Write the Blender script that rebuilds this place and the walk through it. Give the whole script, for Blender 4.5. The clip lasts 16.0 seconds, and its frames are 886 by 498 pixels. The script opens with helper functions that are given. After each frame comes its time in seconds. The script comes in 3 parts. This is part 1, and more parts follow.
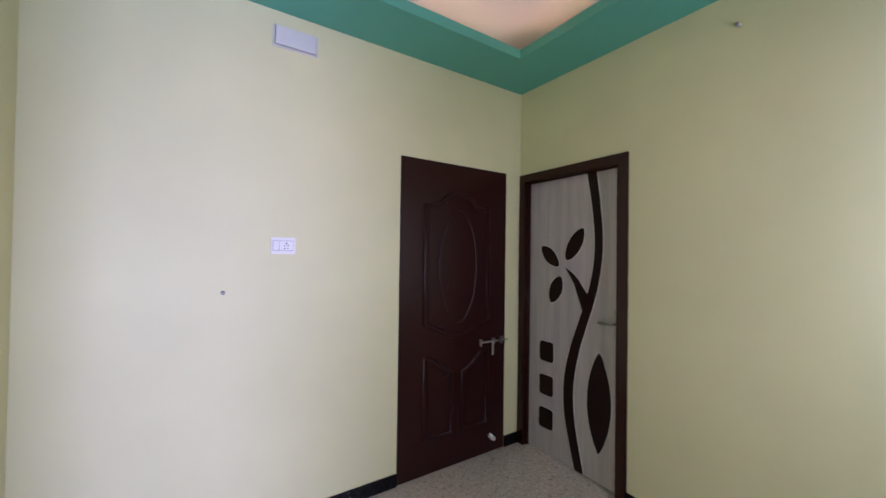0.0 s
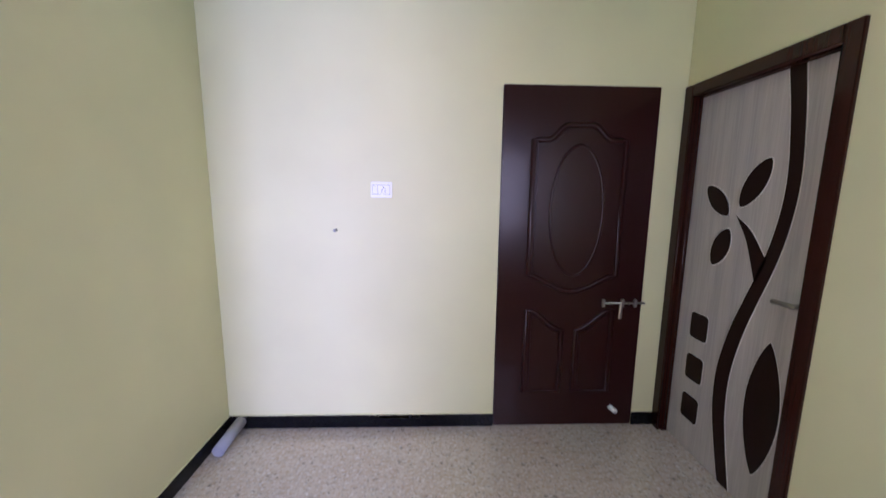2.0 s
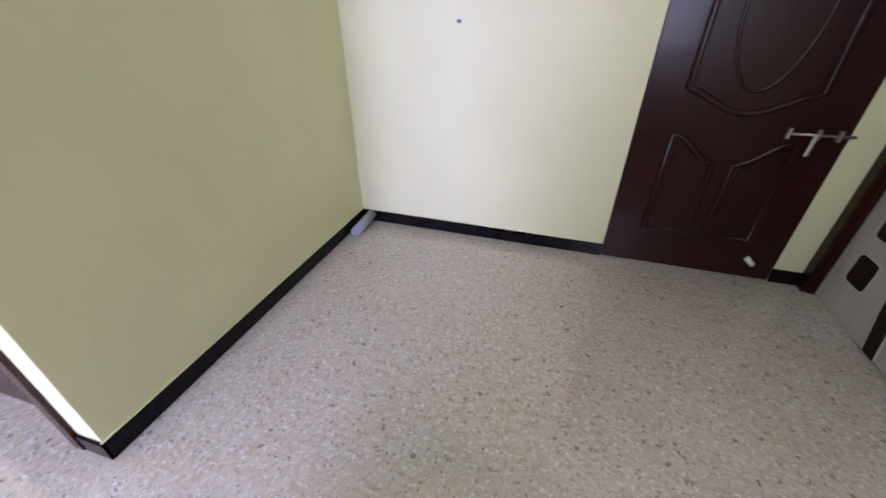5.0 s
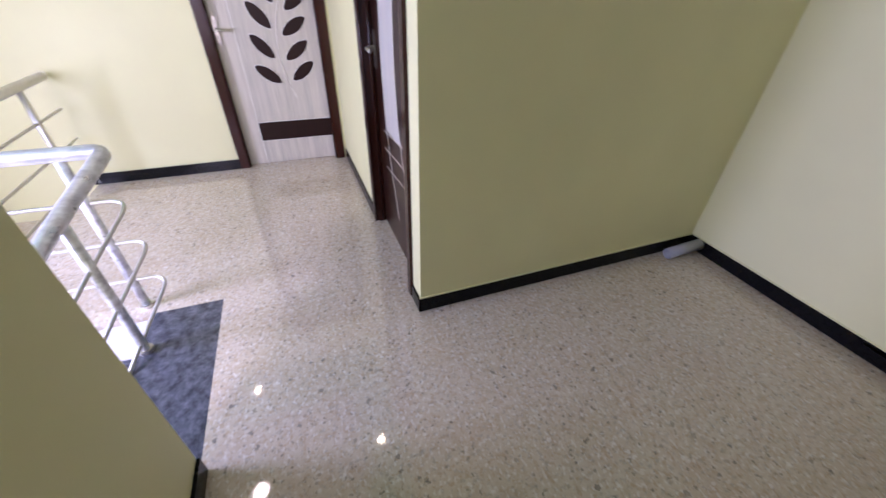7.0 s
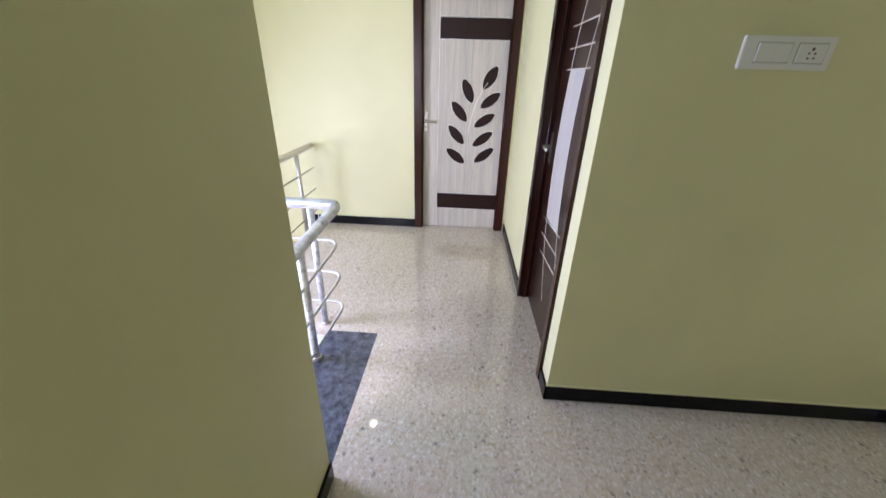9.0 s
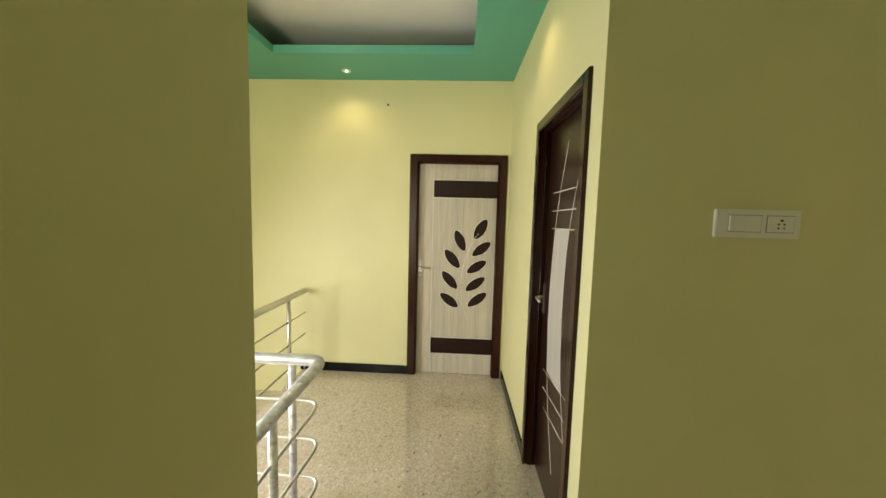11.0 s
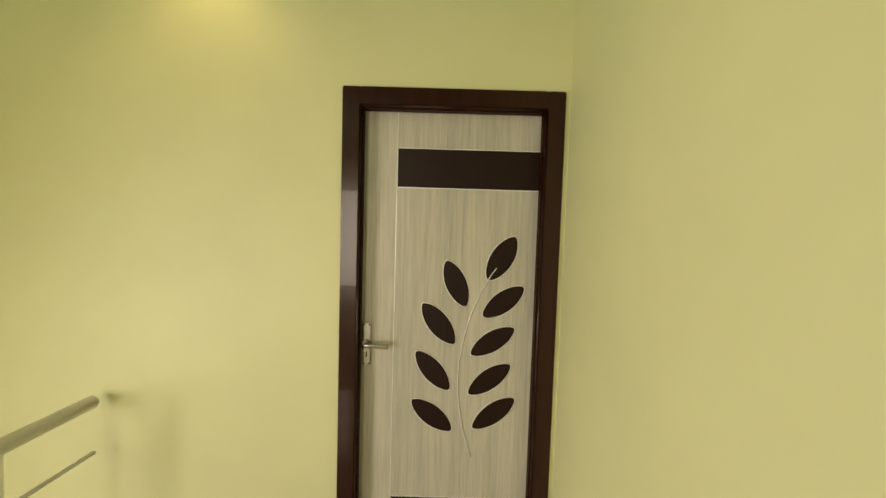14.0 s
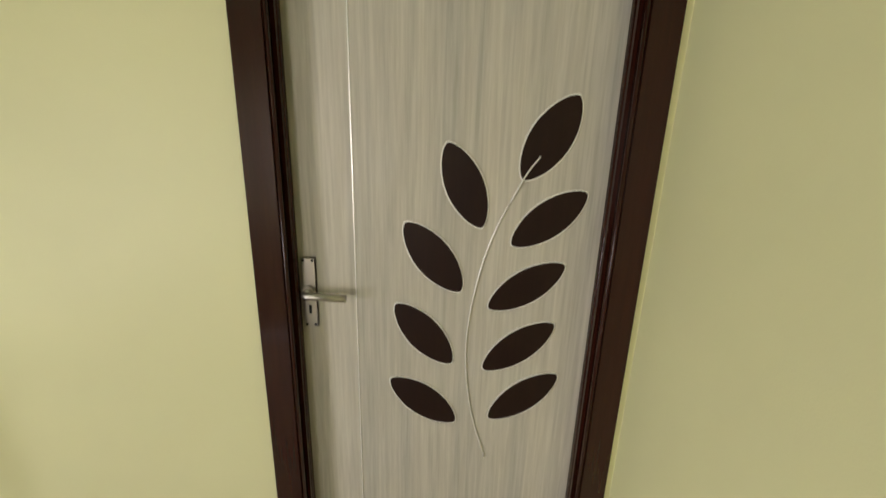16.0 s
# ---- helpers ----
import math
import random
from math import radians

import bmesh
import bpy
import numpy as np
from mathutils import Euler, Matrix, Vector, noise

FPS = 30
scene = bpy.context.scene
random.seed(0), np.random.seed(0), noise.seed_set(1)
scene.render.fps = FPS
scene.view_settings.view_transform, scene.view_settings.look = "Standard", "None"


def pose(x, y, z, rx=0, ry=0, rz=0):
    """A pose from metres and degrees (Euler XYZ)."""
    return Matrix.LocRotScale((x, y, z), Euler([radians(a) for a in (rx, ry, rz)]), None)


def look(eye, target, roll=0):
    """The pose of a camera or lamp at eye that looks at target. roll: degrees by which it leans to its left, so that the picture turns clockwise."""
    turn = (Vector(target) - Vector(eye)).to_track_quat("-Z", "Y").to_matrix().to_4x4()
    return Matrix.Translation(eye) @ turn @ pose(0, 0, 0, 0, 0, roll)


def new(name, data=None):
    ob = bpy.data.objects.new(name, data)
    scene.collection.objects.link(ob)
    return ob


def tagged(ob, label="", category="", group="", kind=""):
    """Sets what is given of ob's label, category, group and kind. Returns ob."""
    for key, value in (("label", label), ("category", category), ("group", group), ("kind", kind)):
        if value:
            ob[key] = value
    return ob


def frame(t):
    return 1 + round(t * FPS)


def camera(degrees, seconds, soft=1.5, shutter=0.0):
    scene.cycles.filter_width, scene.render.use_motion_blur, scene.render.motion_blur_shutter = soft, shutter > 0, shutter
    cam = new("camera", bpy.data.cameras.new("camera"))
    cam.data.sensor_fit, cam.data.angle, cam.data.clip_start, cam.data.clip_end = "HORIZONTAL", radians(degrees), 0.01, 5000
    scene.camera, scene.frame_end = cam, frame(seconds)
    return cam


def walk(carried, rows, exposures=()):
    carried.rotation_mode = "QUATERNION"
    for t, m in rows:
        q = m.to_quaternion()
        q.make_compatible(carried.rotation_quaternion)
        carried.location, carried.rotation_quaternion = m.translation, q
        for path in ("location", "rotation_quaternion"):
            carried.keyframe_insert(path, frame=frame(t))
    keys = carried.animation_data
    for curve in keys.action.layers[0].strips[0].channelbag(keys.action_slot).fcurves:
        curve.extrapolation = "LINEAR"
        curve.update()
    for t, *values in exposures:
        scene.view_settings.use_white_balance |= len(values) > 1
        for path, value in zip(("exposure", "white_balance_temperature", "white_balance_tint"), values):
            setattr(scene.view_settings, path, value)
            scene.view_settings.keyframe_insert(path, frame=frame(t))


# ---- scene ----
cam = camera(100.3, 16.0, shutter=0.3)
PATH = [
    (0, (0.592, -0.245, 1.475), (1.694, 1.423, 1.5), 0.8),
    (0.5, (0.833, -0.24, 1.477), (1.551, 1.626, 1.509), 0.4),
    (1, (1.005, -0.241, 1.493), (1.32, 1.734, 1.513), 0.4),
    (1.5, (1.145, -0.286, 1.521), (1.279, 1.71, 1.514), 0.5),
    (2, (1.252, -0.316, 1.499), (1.32, 1.659, 1.191), 0.6),
    (2.5, (1.215, -0.27, 1.441), (1.309, 1.641, 0.858), 0.7),
    (3, (1.21, -0.242, 1.405), (1.297, 1.573, 0.57), 0.8),
    (3.2, (1.259, -0.268, 1.395), (1.303, 1.506, 0.473), 0.9),
    (5.5, (1.28, -0.32, 1.291), (0.511, 1.152, 0.176), 0.5),
    (6, (1.262, -0.307, 1.332), (0.162, 0.903, 0.18), 1.3),
    (6.5, (1.268, -0.358, 1.39), (-0.076, 0.554, 0.21), 1.9),
    (7, (1.284, -0.396, 1.376), (-0.219, 0.207, 0.203), 1.9),
    (7.5, (1.297, -0.434, 1.37), (-0.298, -0.156, 0.198), 1.8),
    (8, (1.315, -0.435, 1.37), (-0.308, -0.394, 0.203), 1.3),
    (8.5, (1.334, -0.44, 1.43), (-0.331, -0.47, 0.323), 1.3),
    (9, (1.373, -0.452, 1.474), (-0.426, -0.545, 0.602), 1.7),
    (9.5, (1.39, -0.444, 1.523), (-0.512, -0.584, 0.921), 1.6),
    (10, (1.413, -0.443, 1.547), (-0.555, -0.581, 1.217), 1.7),
    (10.2, (1.416, -0.428, 1.556), (-0.56, -0.576, 1.286), 1.6),
    (12.3, (0.571, -0.484, 1.521), (-1.425, -0.523, 1.407), 1.6),
    (12.5, (0.423, -0.485, 1.512), (-1.574, -0.521, 1.407), 1.6),
    (13, (0.065, -0.495, 1.51), (-1.933, -0.538, 1.431), 1.6),
    (13.5, (-0.307, -0.487, 1.54), (-2.303, -0.525, 1.447), 1.7),
    (14, (-0.653, -0.512, 1.538), (-2.65, -0.517, 1.433), 1.7),
    (14.5, (-0.947, -0.522, 1.535), (-2.945, -0.516, 1.435), 1.7),
    (15, (-1.181, -0.516, 1.507), (-3.178, -0.502, 1.407), 1.6),
    (15.5, (-1.298, -0.518, 1.443), (-3.287, -0.495, 1.234), 1.6),
    (16, (-1.347, -0.519, 1.381), (-3.284, -0.483, 0.885), 1.6),
]
EXPOSURES = [(0, 0.38, 5100, 50), (1.5, 0.60, 5000, 54), (3, 0.64, 5020, 53), (5.5, 0.60, 5130, 48), (6, 0.28, 5250, 47), (6.5, -0.02, 5300, 46), (7, -0.14, 5400, 44), (8, -0.14, 5750, 39), (9, -0.13, 5400, 32), (10, -0.24, 6000, 23), (12.5, -0.75, 9500, 1), (14, -0.75, 8300, 8), (15, -1.02, 8350, 11), (16, -0.82, 6800, 15)]
walk(cam, [(t, look(eye, target, roll)) for t, eye, target, roll in PATH], EXPOSURES)

WIN_A, ROOM_FILL, STAIR_FILL, COVE_W, SPOT_W = 118, 9.6, 62, 6, 11

# ---- light ----
world = bpy.data.worlds.new("world")
scene.world = world
world.use_nodes = True
wn = world.node_tree.nodes
sky = wn.new("ShaderNodeTexSky")
sky.sky_type, sky.sun_disc = "NISHITA", False
sky.sun_elevation, sky.sun_rotation = radians(50), radians(150)
wn["Background"].inputs[1].default_value = 0.1
world.node_tree.links.new(sky.outputs[0], wn["Background"].inputs[0])
sun = new("sun", bpy.data.lights.new("sun", "SUN"))
sun.data.energy, sun.data.angle, sun.data.color = 2.5, radians(0.5), (1, 0.95, 0.88)
sun.matrix_world = look((2, 4, 9), (0, 0, 0))


def area_lamp(name, m, sx, sy, watts, color):
    ob = new(name, bpy.data.lights.new(name, "AREA"))
    ob.data.shape, ob.data.size, ob.data.size_y, ob.data.energy, ob.data.color = "RECTANGLE", sx, sy, watts, color
    ob.matrix_world = m
    return ob


# daylight from the inferred stairwell window, then two added fill lamps in unseen openings
area_lamp("window_and_fill_light", look((-0.09, -2.985, 0.9), (0.06, 0, -0.8)), 0.76, 1.6, WIN_A, (0.80, 0.84, 1.0))
# added fill from the east, brightens the west end wall
area_lamp("window_and_fill_light", look((2.17, -2.0, 1.35), (-2, -1.75, 1.2)), 0.56, 1.5, STAIR_FILL, (1.0, 0.93, 0.89))
# added fill behind the walker, evens out the room walls
area_lamp("window_and_fill_light", look((2.15, -0.93, 1.5), (2.1, 1, 1.3)), 0.72, 1.0, ROOM_FILL, (0.95, 1.0, 0.84))


# ---- materials ----
def material(name, color=(0.5, 0.5, 0.5), rough=0.5, metal=0.0, coat=0.0):
    mat = bpy.data.materials.new(name)
    mat.use_nodes = True
    b = mat.node_tree.nodes["Principled BSDF"]
    b.inputs["Base Color"].default_value = (*color, 1)
    b.inputs["Roughness"].default_value, b.inputs["Metallic"].default_value = rough, metal
    b.inputs["Coat Weight"].default_value = coat
    return mat, mat.node_tree.nodes, mat.node_tree.links, b


def coords(nodes, links, scale=(1, 1, 1)):
    tc, mp = nodes.new("ShaderNodeTexCoord"), nodes.new("ShaderNodeMapping")
    mp.inputs["Scale"].default_value = scale
    links.new(tc.outputs["Object"], mp.inputs[0])
    return mp.outputs[0]


def noise_tex(nodes, links, vec, scale, detail=3, rough=0.5):
    n = nodes.new("ShaderNodeTexNoise")
    n.inputs["Scale"].default_value, n.inputs["Detail"].default_value, n.inputs["Roughness"].default_value = scale, detail, rough
    links.new(vec, n.inputs["Vector"])
    return n.outputs[0]


def ramp(nodes, links, fac, stops):
    r = nodes.new("ShaderNodeValToRGB")
    while len(r.color_ramp.elements) < len(stops):
        r.color_ramp.elements.new(0.5)
    for e, (p, c) in zip(r.color_ramp.elements, stops):
        e.position, e.color = p, (*c, 1)
    links.new(fac, r.inputs[0])
    return r.outputs[0]


def bump(nodes, links, b, fac, strength, dist):
    n = nodes.new("ShaderNodeBump")
    n.inputs["Strength"].default_value, n.inputs["Distance"].default_value = strength, dist
    links.new(fac, n.inputs["Height"])
    links.new(n.outputs[0], b.inputs["Normal"])


def mix(nodes, links, fac, a, c):
    n = nodes.new("ShaderNodeMix")
    n.data_type = "RGBA"
    for s, v in ((n.inputs[0], fac), (n.inputs[6], a), (n.inputs[7], c)):
        if isinstance(v, (tuple, float, int)):
            s.default_value = v if not isinstance(v, tuple) else (*v, 1)
        else:
            links.new(v, s)
    return n.outputs[2]


def paint(name, c, rough=0.55, spread=0.05, relief=0.12):
    mat, n, l, b = material(name, c, rough)
    v = coords(n, l)
    dark, light = tuple(x * (1 - spread) for x in c), tuple(min(1, x * (1 + spread)) for x in c)
    big = ramp(n, l, noise_tex(n, l, v, 1.3, 4), [(0.3, dark), (0.7, light)])
    fine = noise_tex(n, l, v, 260, 2)
    l.new(big, b.inputs["Base Color"])
    mid = noise_tex(n, l, v, 14, 3)
    add = n.new("ShaderNodeMath")
    add.operation = "ADD"
    l.new(fine, add.inputs[0]), l.new(mid, add.inputs[1])
    bump(n, l, b, add.outputs[0], relief, 0.002)
    return mat


def wood(name, dark, light, rough, coat=0.0, scale=(34, 34, 1.6), relief=0.04):
    mat, n, l, b = material(name, dark, rough, coat=coat)
    b.inputs["Specular IOR Level"].default_value = 0.24
    v = coords(n, l, scale)
    broad = noise_tex(n, l, v, 0.55, 3)
    grain = noise_tex(n, l, v, 4.0, 5, 0.65)
    c1 = ramp(n, l, grain, [(0.32, dark), (0.68, light)])
    mean = tuple((x + y) / 2 for x, y in zip(dark, light))
    warm = tuple(min(1, m * k) for m, k in zip(light, (1.04, 1.0, 0.93)))
    c2 = ramp(n, l, broad, [(0.35, tuple(0.9 * x for x in mean)), (0.62, warm)])
    l.new(mix(n, l, 0.5, c1, c2), b.inputs["Base Color"])
    bump(n, l, b, grain, relief, 0.001)
    return mat


def crystals(n, l, v, scale, lo, soft=0.04):
    """A mask of scattered irregular grains: the cells whose random value passes lo."""
    warp, add = n.new("ShaderNodeTexNoise"), n.new("ShaderNodeVectorMath")
    warp.inputs["Scale"].default_value, warp.inputs["Detail"].default_value = scale * 1.2, 2
    l.new(v, warp.inputs["Vector"])
    add.operation = "MULTIPLY_ADD"
    add.inputs[1].default_value = (0.9 / scale,) * 3
    l.new(warp.outputs["Color"], add.inputs[0]), l.new(v, add.inputs[2])
    vo, sep = n.new("ShaderNodeTexVoronoi"), n.new("ShaderNodeSeparateColor")
    vo.inputs["Scale"].default_value = scale
    l.new(add.outputs[0], vo.inputs["Vector"]), l.new(vo.outputs["Color"], sep.inputs[0])
    return ramp(n, l, sep.outputs[0], [(lo, (0, 0, 0)), (min(1, lo + soft), (1, 1, 1))])


def granite():
    mat, n, l, b = material("speckled granite", rough=0.12)
    v = coords(n, l)
    # soft beige clouds, blurred tan, grey and pale grains, scattered dark and bright flecks
    body = ramp(n, l, noise_tex(n, l, v, 24, 5, 0.6), [(0.30, (0.46, 0.37, 0.265)), (0.46, (0.555, 0.475, 0.365)), (0.60, (0.605, 0.54, 0.44)), (0.75, (0.67, 0.63, 0.55))])
    drift = ramp(n, l, noise_tex(n, l, v, 3.5, 4, 0.6), [(0.35, (0.535, 0.445, 0.33)), (0.65, (0.60, 0.54, 0.445))])
    shade = mix(n, l, 0.4, body, drift)

    def grains(vec, scale, lo, hi, amount, c):
        f = ramp(n, l, noise_tex(n, l, vec, scale, 3, 0.55), [(lo, (0, 0, 0)), (hi, (amount,) * 3)])
        return mix(n, l, f, shade, c)

    shade = grains(coords(n, l), 46, 0.53, 0.66, 0.62, (0.45, 0.33, 0.21))
    shade = grains(coords(n, l, (1.1, 0.9, 1.3)), 54, 0.55, 0.66, 0.55, (0.36, 0.345, 0.315))
    shade = grains(coords(n, l, (0.9, 1.2, 0.8)), 56, 0.55, 0.66, 0.65, (0.74, 0.725, 0.69))
    for scale, lo, amount, c in ((110, 0.955, 0.55, (0.10, 0.095, 0.09)), (64, 0.98, 0.65, (0.12, 0.11, 0.10)), (80, 0.975, 0.60, (0.80, 0.79, 0.77))):
        mask = crystals(n, l, v, scale, lo)
        m = n.new("ShaderNodeMath")
        m.operation = "MULTIPLY"
        m.inputs[1].default_value = amount
        l.new(mask, m.inputs[0])
        shade = mix(n, l, m.outputs[0], shade, c)
    l.new(shade, b.inputs["Base Color"])
    b.inputs["IOR"].default_value, b.inputs["Specular IOR Level"].default_value = 1.6, 0.62
    r = ramp(n, l, noise_tex(n, l, v, 3, 4), [(0.3, (0.03, 0.03, 0.03)), (0.8, (0.06, 0.06, 0.06))])
    l.new(r, b.inputs["Roughness"])
    return mat


def dark_stone(name, lo, hi, rough, scale):
    mat, n, l, b = material(name, lo, rough)
    b.inputs["Specular IOR Level"].default_value = 0.5 if hi[0] > 0.1 else 0.16
    v = coords(n, l)
    l.new(ramp(n, l, noise_tex(n, l, v, scale, 6, 0.7), [(0.38, lo), (0.72, hi)]), b.inputs["Base Color"])
    return mat


WALL = paint("pale yellow wall paint", (0.706, 0.686, 0.387))
GREEN = paint("sea green ceiling paint", (0.095, 0.40, 0.30), 0.5, 0.04, 0.05)
WHITE = paint("white ceiling paint", (0.78, 0.77, 0.74), 0.6, 0.03, 0.08)
GRANITE = granite()
BLACK = dark_stone("black granite", (0.003, 0.003, 0.0035), (0.011, 0.011, 0.012), 0.2, 90)
SLAB = dark_stone("blue-grey granite", (0.032, 0.036, 0.048), (0.15, 0.16, 0.20), 0.2, 22)
MARBLE = dark_stone("white marble", (0.62, 0.62, 0.64), (0.8, 0.8, 0.8), 0.2, 6)
BROWN = wood("glossy red-brown moulded door", (0.022, 0.0040, 0.0033), (0.024, 0.0045, 0.0037), 0.28, 0.06, relief=0.001)
FRAME = wood("dark brown varnished frame", (0.021, 0.0048, 0.0025), (0.034, 0.0082, 0.0042), 0.22, 0.15)
DARKDOOR = wood("dark walnut laminate", (0.010, 0.0034, 0.002), (0.030, 0.0105, 0.006), 0.3, 0.1)
INLAY = wood("dark brown inlay", (0.012, 0.0038, 0.0022), (0.019, 0.0064, 0.0038), 0.45)
PALE = wood("pale ash laminate", (0.34, 0.315, 0.255), (0.61, 0.575, 0.495), 0.4, 0.0, (30, 30, 1.1), 0.06)
PALEGREY = wood("grey ash laminate", (0.38, 0.35, 0.33), (0.58, 0.545, 0.52), 0.4, 0.0, (30, 30, 1.1), 0.06)
STRIP = wood("plain grey laminate", (0.47, 0.45, 0.42), (0.55, 0.53, 0.50), 0.35, 0.0, (20, 20, 0.8), 0.02)
SILVER = material("silver trim line", (0.86, 0.84, 0.80), 0.3, 0.4)[0]
CREAMLINE = material("cream trim line", (0.75, 0.68, 0.58), 0.5)[0]
PLASTIC = paint("white plastic", (0.80, 0.79, 0.75), 0.3, 0.01, 0.0)
GREYPLASTIC = paint("light grey plastic cover", (0.70, 0.69, 0.655), 0.4, 0.02, 0.0)
PVC = paint("grey pvc", (0.35, 0.36, 0.39), 0.35, 0.05, 0.02)
GREYGAP = material("shadow gap grey", (0.36, 0.37, 0.38), 0.6)[0]
PLUG = material("grey wall plug", (0.33, 0.33, 0.33), 0.6)[0]
HOLE = material("black hole", (0.004, 0.004, 0.004), 0.8)[0]


def steel(name, rough, wrinkle, tone=(0.66, 0.64, 0.61)):
    mat, n, l, b = material(name, (0.78, 0.77, 0.76) if wrinkle else tone, rough, 0.6 if wrinkle else 1.0)
    v = coords(n, l)
    l.new(ramp(n, l, noise_tex(n, l, v, 20, 4), [(0.3, (rough * 0.8,) * 3), (0.8, (rough * 1.5,) * 3)]), b.inputs["Roughness"])
    if wrinkle:
        crease = noise_tex(n, l, coords(n, l, (1.0, 0.35, 1.0)), 26, 4, 0.6)
        l.new(ramp(n, l, crease, [(0.36, (0.47, 0.47, 0.49)), (0.52, (0.70, 0.70, 0.72)), (0.66, (0.86, 0.87, 0.90))]), b.inputs["Base Color"])
        bump(n, l, b, crease, 0.8, 0.006)
    else:
        bump(n, l, b, noise_tex(n, l, v, 150, 3), 0.03, 0.001)
    return mat


STEEL = steel("brushed stainless steel", 0.38, False)
WRAP = steel("steel in wrinkled clear film", 0.32, True)
NICKEL = steel("satin nickel", 0.34, False, (0.46, 0.43, 0.38))


def glow(name, c, power):
    mat, n, l, b = material(name, c, 0.4)
    b.inputs["Emission Color"].default_value, b.inputs["Emission Strength"].default_value = (*c, 1), power
    return mat


COVE = glow("warm light strip", (1.0, 0.52, 0.22), COVE_W)
BULB = glow("warm white lamp", (1.0, 0.86, 0.62), 60)


# ---- building helpers ----
def finish(ob, bm, mat, smooth=False):
    bmesh.ops.recalc_face_normals(bm, faces=bm.faces)
    if smooth:
        for f in bm.faces:
            f.smooth = True
    bm.to_mesh(ob.data)
    bm.free()
    ob.data.materials.append(mat)
    return ob


def part(name, bm, mat, parent, label="", smooth=False):
    ob = new(name, bpy.data.meshes.new(name))
    finish(ob, bm, mat, smooth)
    if parent:
        ob.parent = parent
    if label:
        ob["label"] = label
    return ob


def structure(name, bm, mat, label, category):
    return tagged(part(name, bm, mat, None), label, category, kind="structure")


def empty(name, m, label, category, group="", kind=""):
    ob = new(name)
    ob.matrix_world = m
    ob.empty_display_size = 0.1
    return tagged(ob, label, category, group, kind)


def box(bm, x0, x1, y0, y1, z0, z1, bev=0.0):
    vs = [bm.verts.new((x, y, z)) for x in (x0, x1) for y in (y0, y1) for z in (z0, z1)]
    fs = [bm.faces.new([vs[i] for i in q]) for q in ((0, 1, 3, 2), (4, 6, 7, 5), (0, 4, 5, 1), (2, 3, 7, 6), (0, 2, 6, 4), (1, 5, 7, 3))]
    if bev:
        es = {e for f in fs for e in f.edges}
        bmesh.ops.bevel(bm, geom=list(es), offset=bev, segments=2, affect="EDGES", clamp_overlap=True)
    return bm


def boxes(*rows):
    bm = bmesh.new()
    for r in rows:
        box(bm, *r)
    return bm


def smooth_line(points, n=12):
    """Catmull-Rom through the points."""
    p = [Vector(q) for q in points]
    p = [2 * p[0] - p[1]] + p + [2 * p[-1] - p[-2]]
    out = []
    for i in range(1, len(p) - 2):
        for k in range(n):
            t = k / n
            a, b, c, d = p[i - 1], p[i], p[i + 1], p[i + 2]
            out.append(0.5 * (2 * b + (c - a) * t + (2 * a - 5 * b + 4 * c - d) * t * t + (3 * b - a - 3 * c + d) * t ** 3))
    return out + [p[-2]]


def rounded(points, r, n=6):
    """The polyline with its corners rounded."""
    p = [Vector(q) for q in points]
    out = [p[0]]
    for a, b, c in zip(p, p[1:], p[2:]):
        u, w = (a - b).normalized(), (c - b).normalized()
        s, e = b + u * r, b + w * r
        out += [s.lerp(b, k / n).lerp(b.lerp(e, k / n), k / n) for k in range(n + 1)]
    return out + [p[-1]]


def tube(points, r, sides=12, flat=1.0, closed=False, axis=None):
    """A tube along the points; flat squeezes it along the given axis."""
    bm, rings, pts = bmesh.new(), [], [Vector(q) for q in points]
    n = len(pts)
    for i, p in enumerate(pts):
        a = pts[(i - 1) % n] if closed else pts[max(0, i - 1)]
        b = pts[(i + 1) % n] if closed else pts[min(n - 1, i + 1)]
        t = (b - a).normalized()
        up = Vector(axis) if axis else (Vector((0, 0, 1)) if abs(t.z) < 0.9 else Vector((1, 0, 0)))
        s = t.cross(up).normalized()
        u = s.cross(t).normalized()
        rings.append([bm.verts.new(p + r * (math.cos(k * math.tau / sides) * s + flat * math.sin(k * math.tau / sides) * u)) for k in range(sides)])
    for i in range(n if closed else n - 1):
        A, B = rings[i], rings[(i + 1) % n]
        for k in range(sides):
            bm.faces.new((A[k], A[(k + 1) % sides], B[(k + 1) % sides], B[k]))
    if not closed:
        bm.faces.new(rings[0]), bm.faces.new(rings[-1])
    return bm


def plate(outline, y0, y1):
    """A flat piece with that outline in x and z, between two depths."""
    bm = bmesh.new()
    a, b = [bm.verts.new((x, y0, z)) for x, z in outline], [bm.verts.new((x, y1, z)) for x, z in outline]
    bm.faces.new(a), bm.faces.new(b)
    for i in range(len(a)):
        j = (i + 1) % len(a)
        bm.faces.new((a[i], a[j], b[j], b[i]))
    return bm


def disc(c, r, depth, axis="y", sides=24):
    bm = bmesh.new()
    turn = {"y": Matrix.Rotation(radians(90), 4, "X"), "x": Matrix.Rotation(radians(90), 4, "Y"), "z": Matrix.Identity(4)}[axis]
    bmesh.ops.create_cone(bm, cap_ends=True, segments=sides, radius1=r, radius2=r, depth=depth, matrix=Matrix.Translation(c) @ turn)
    return bm


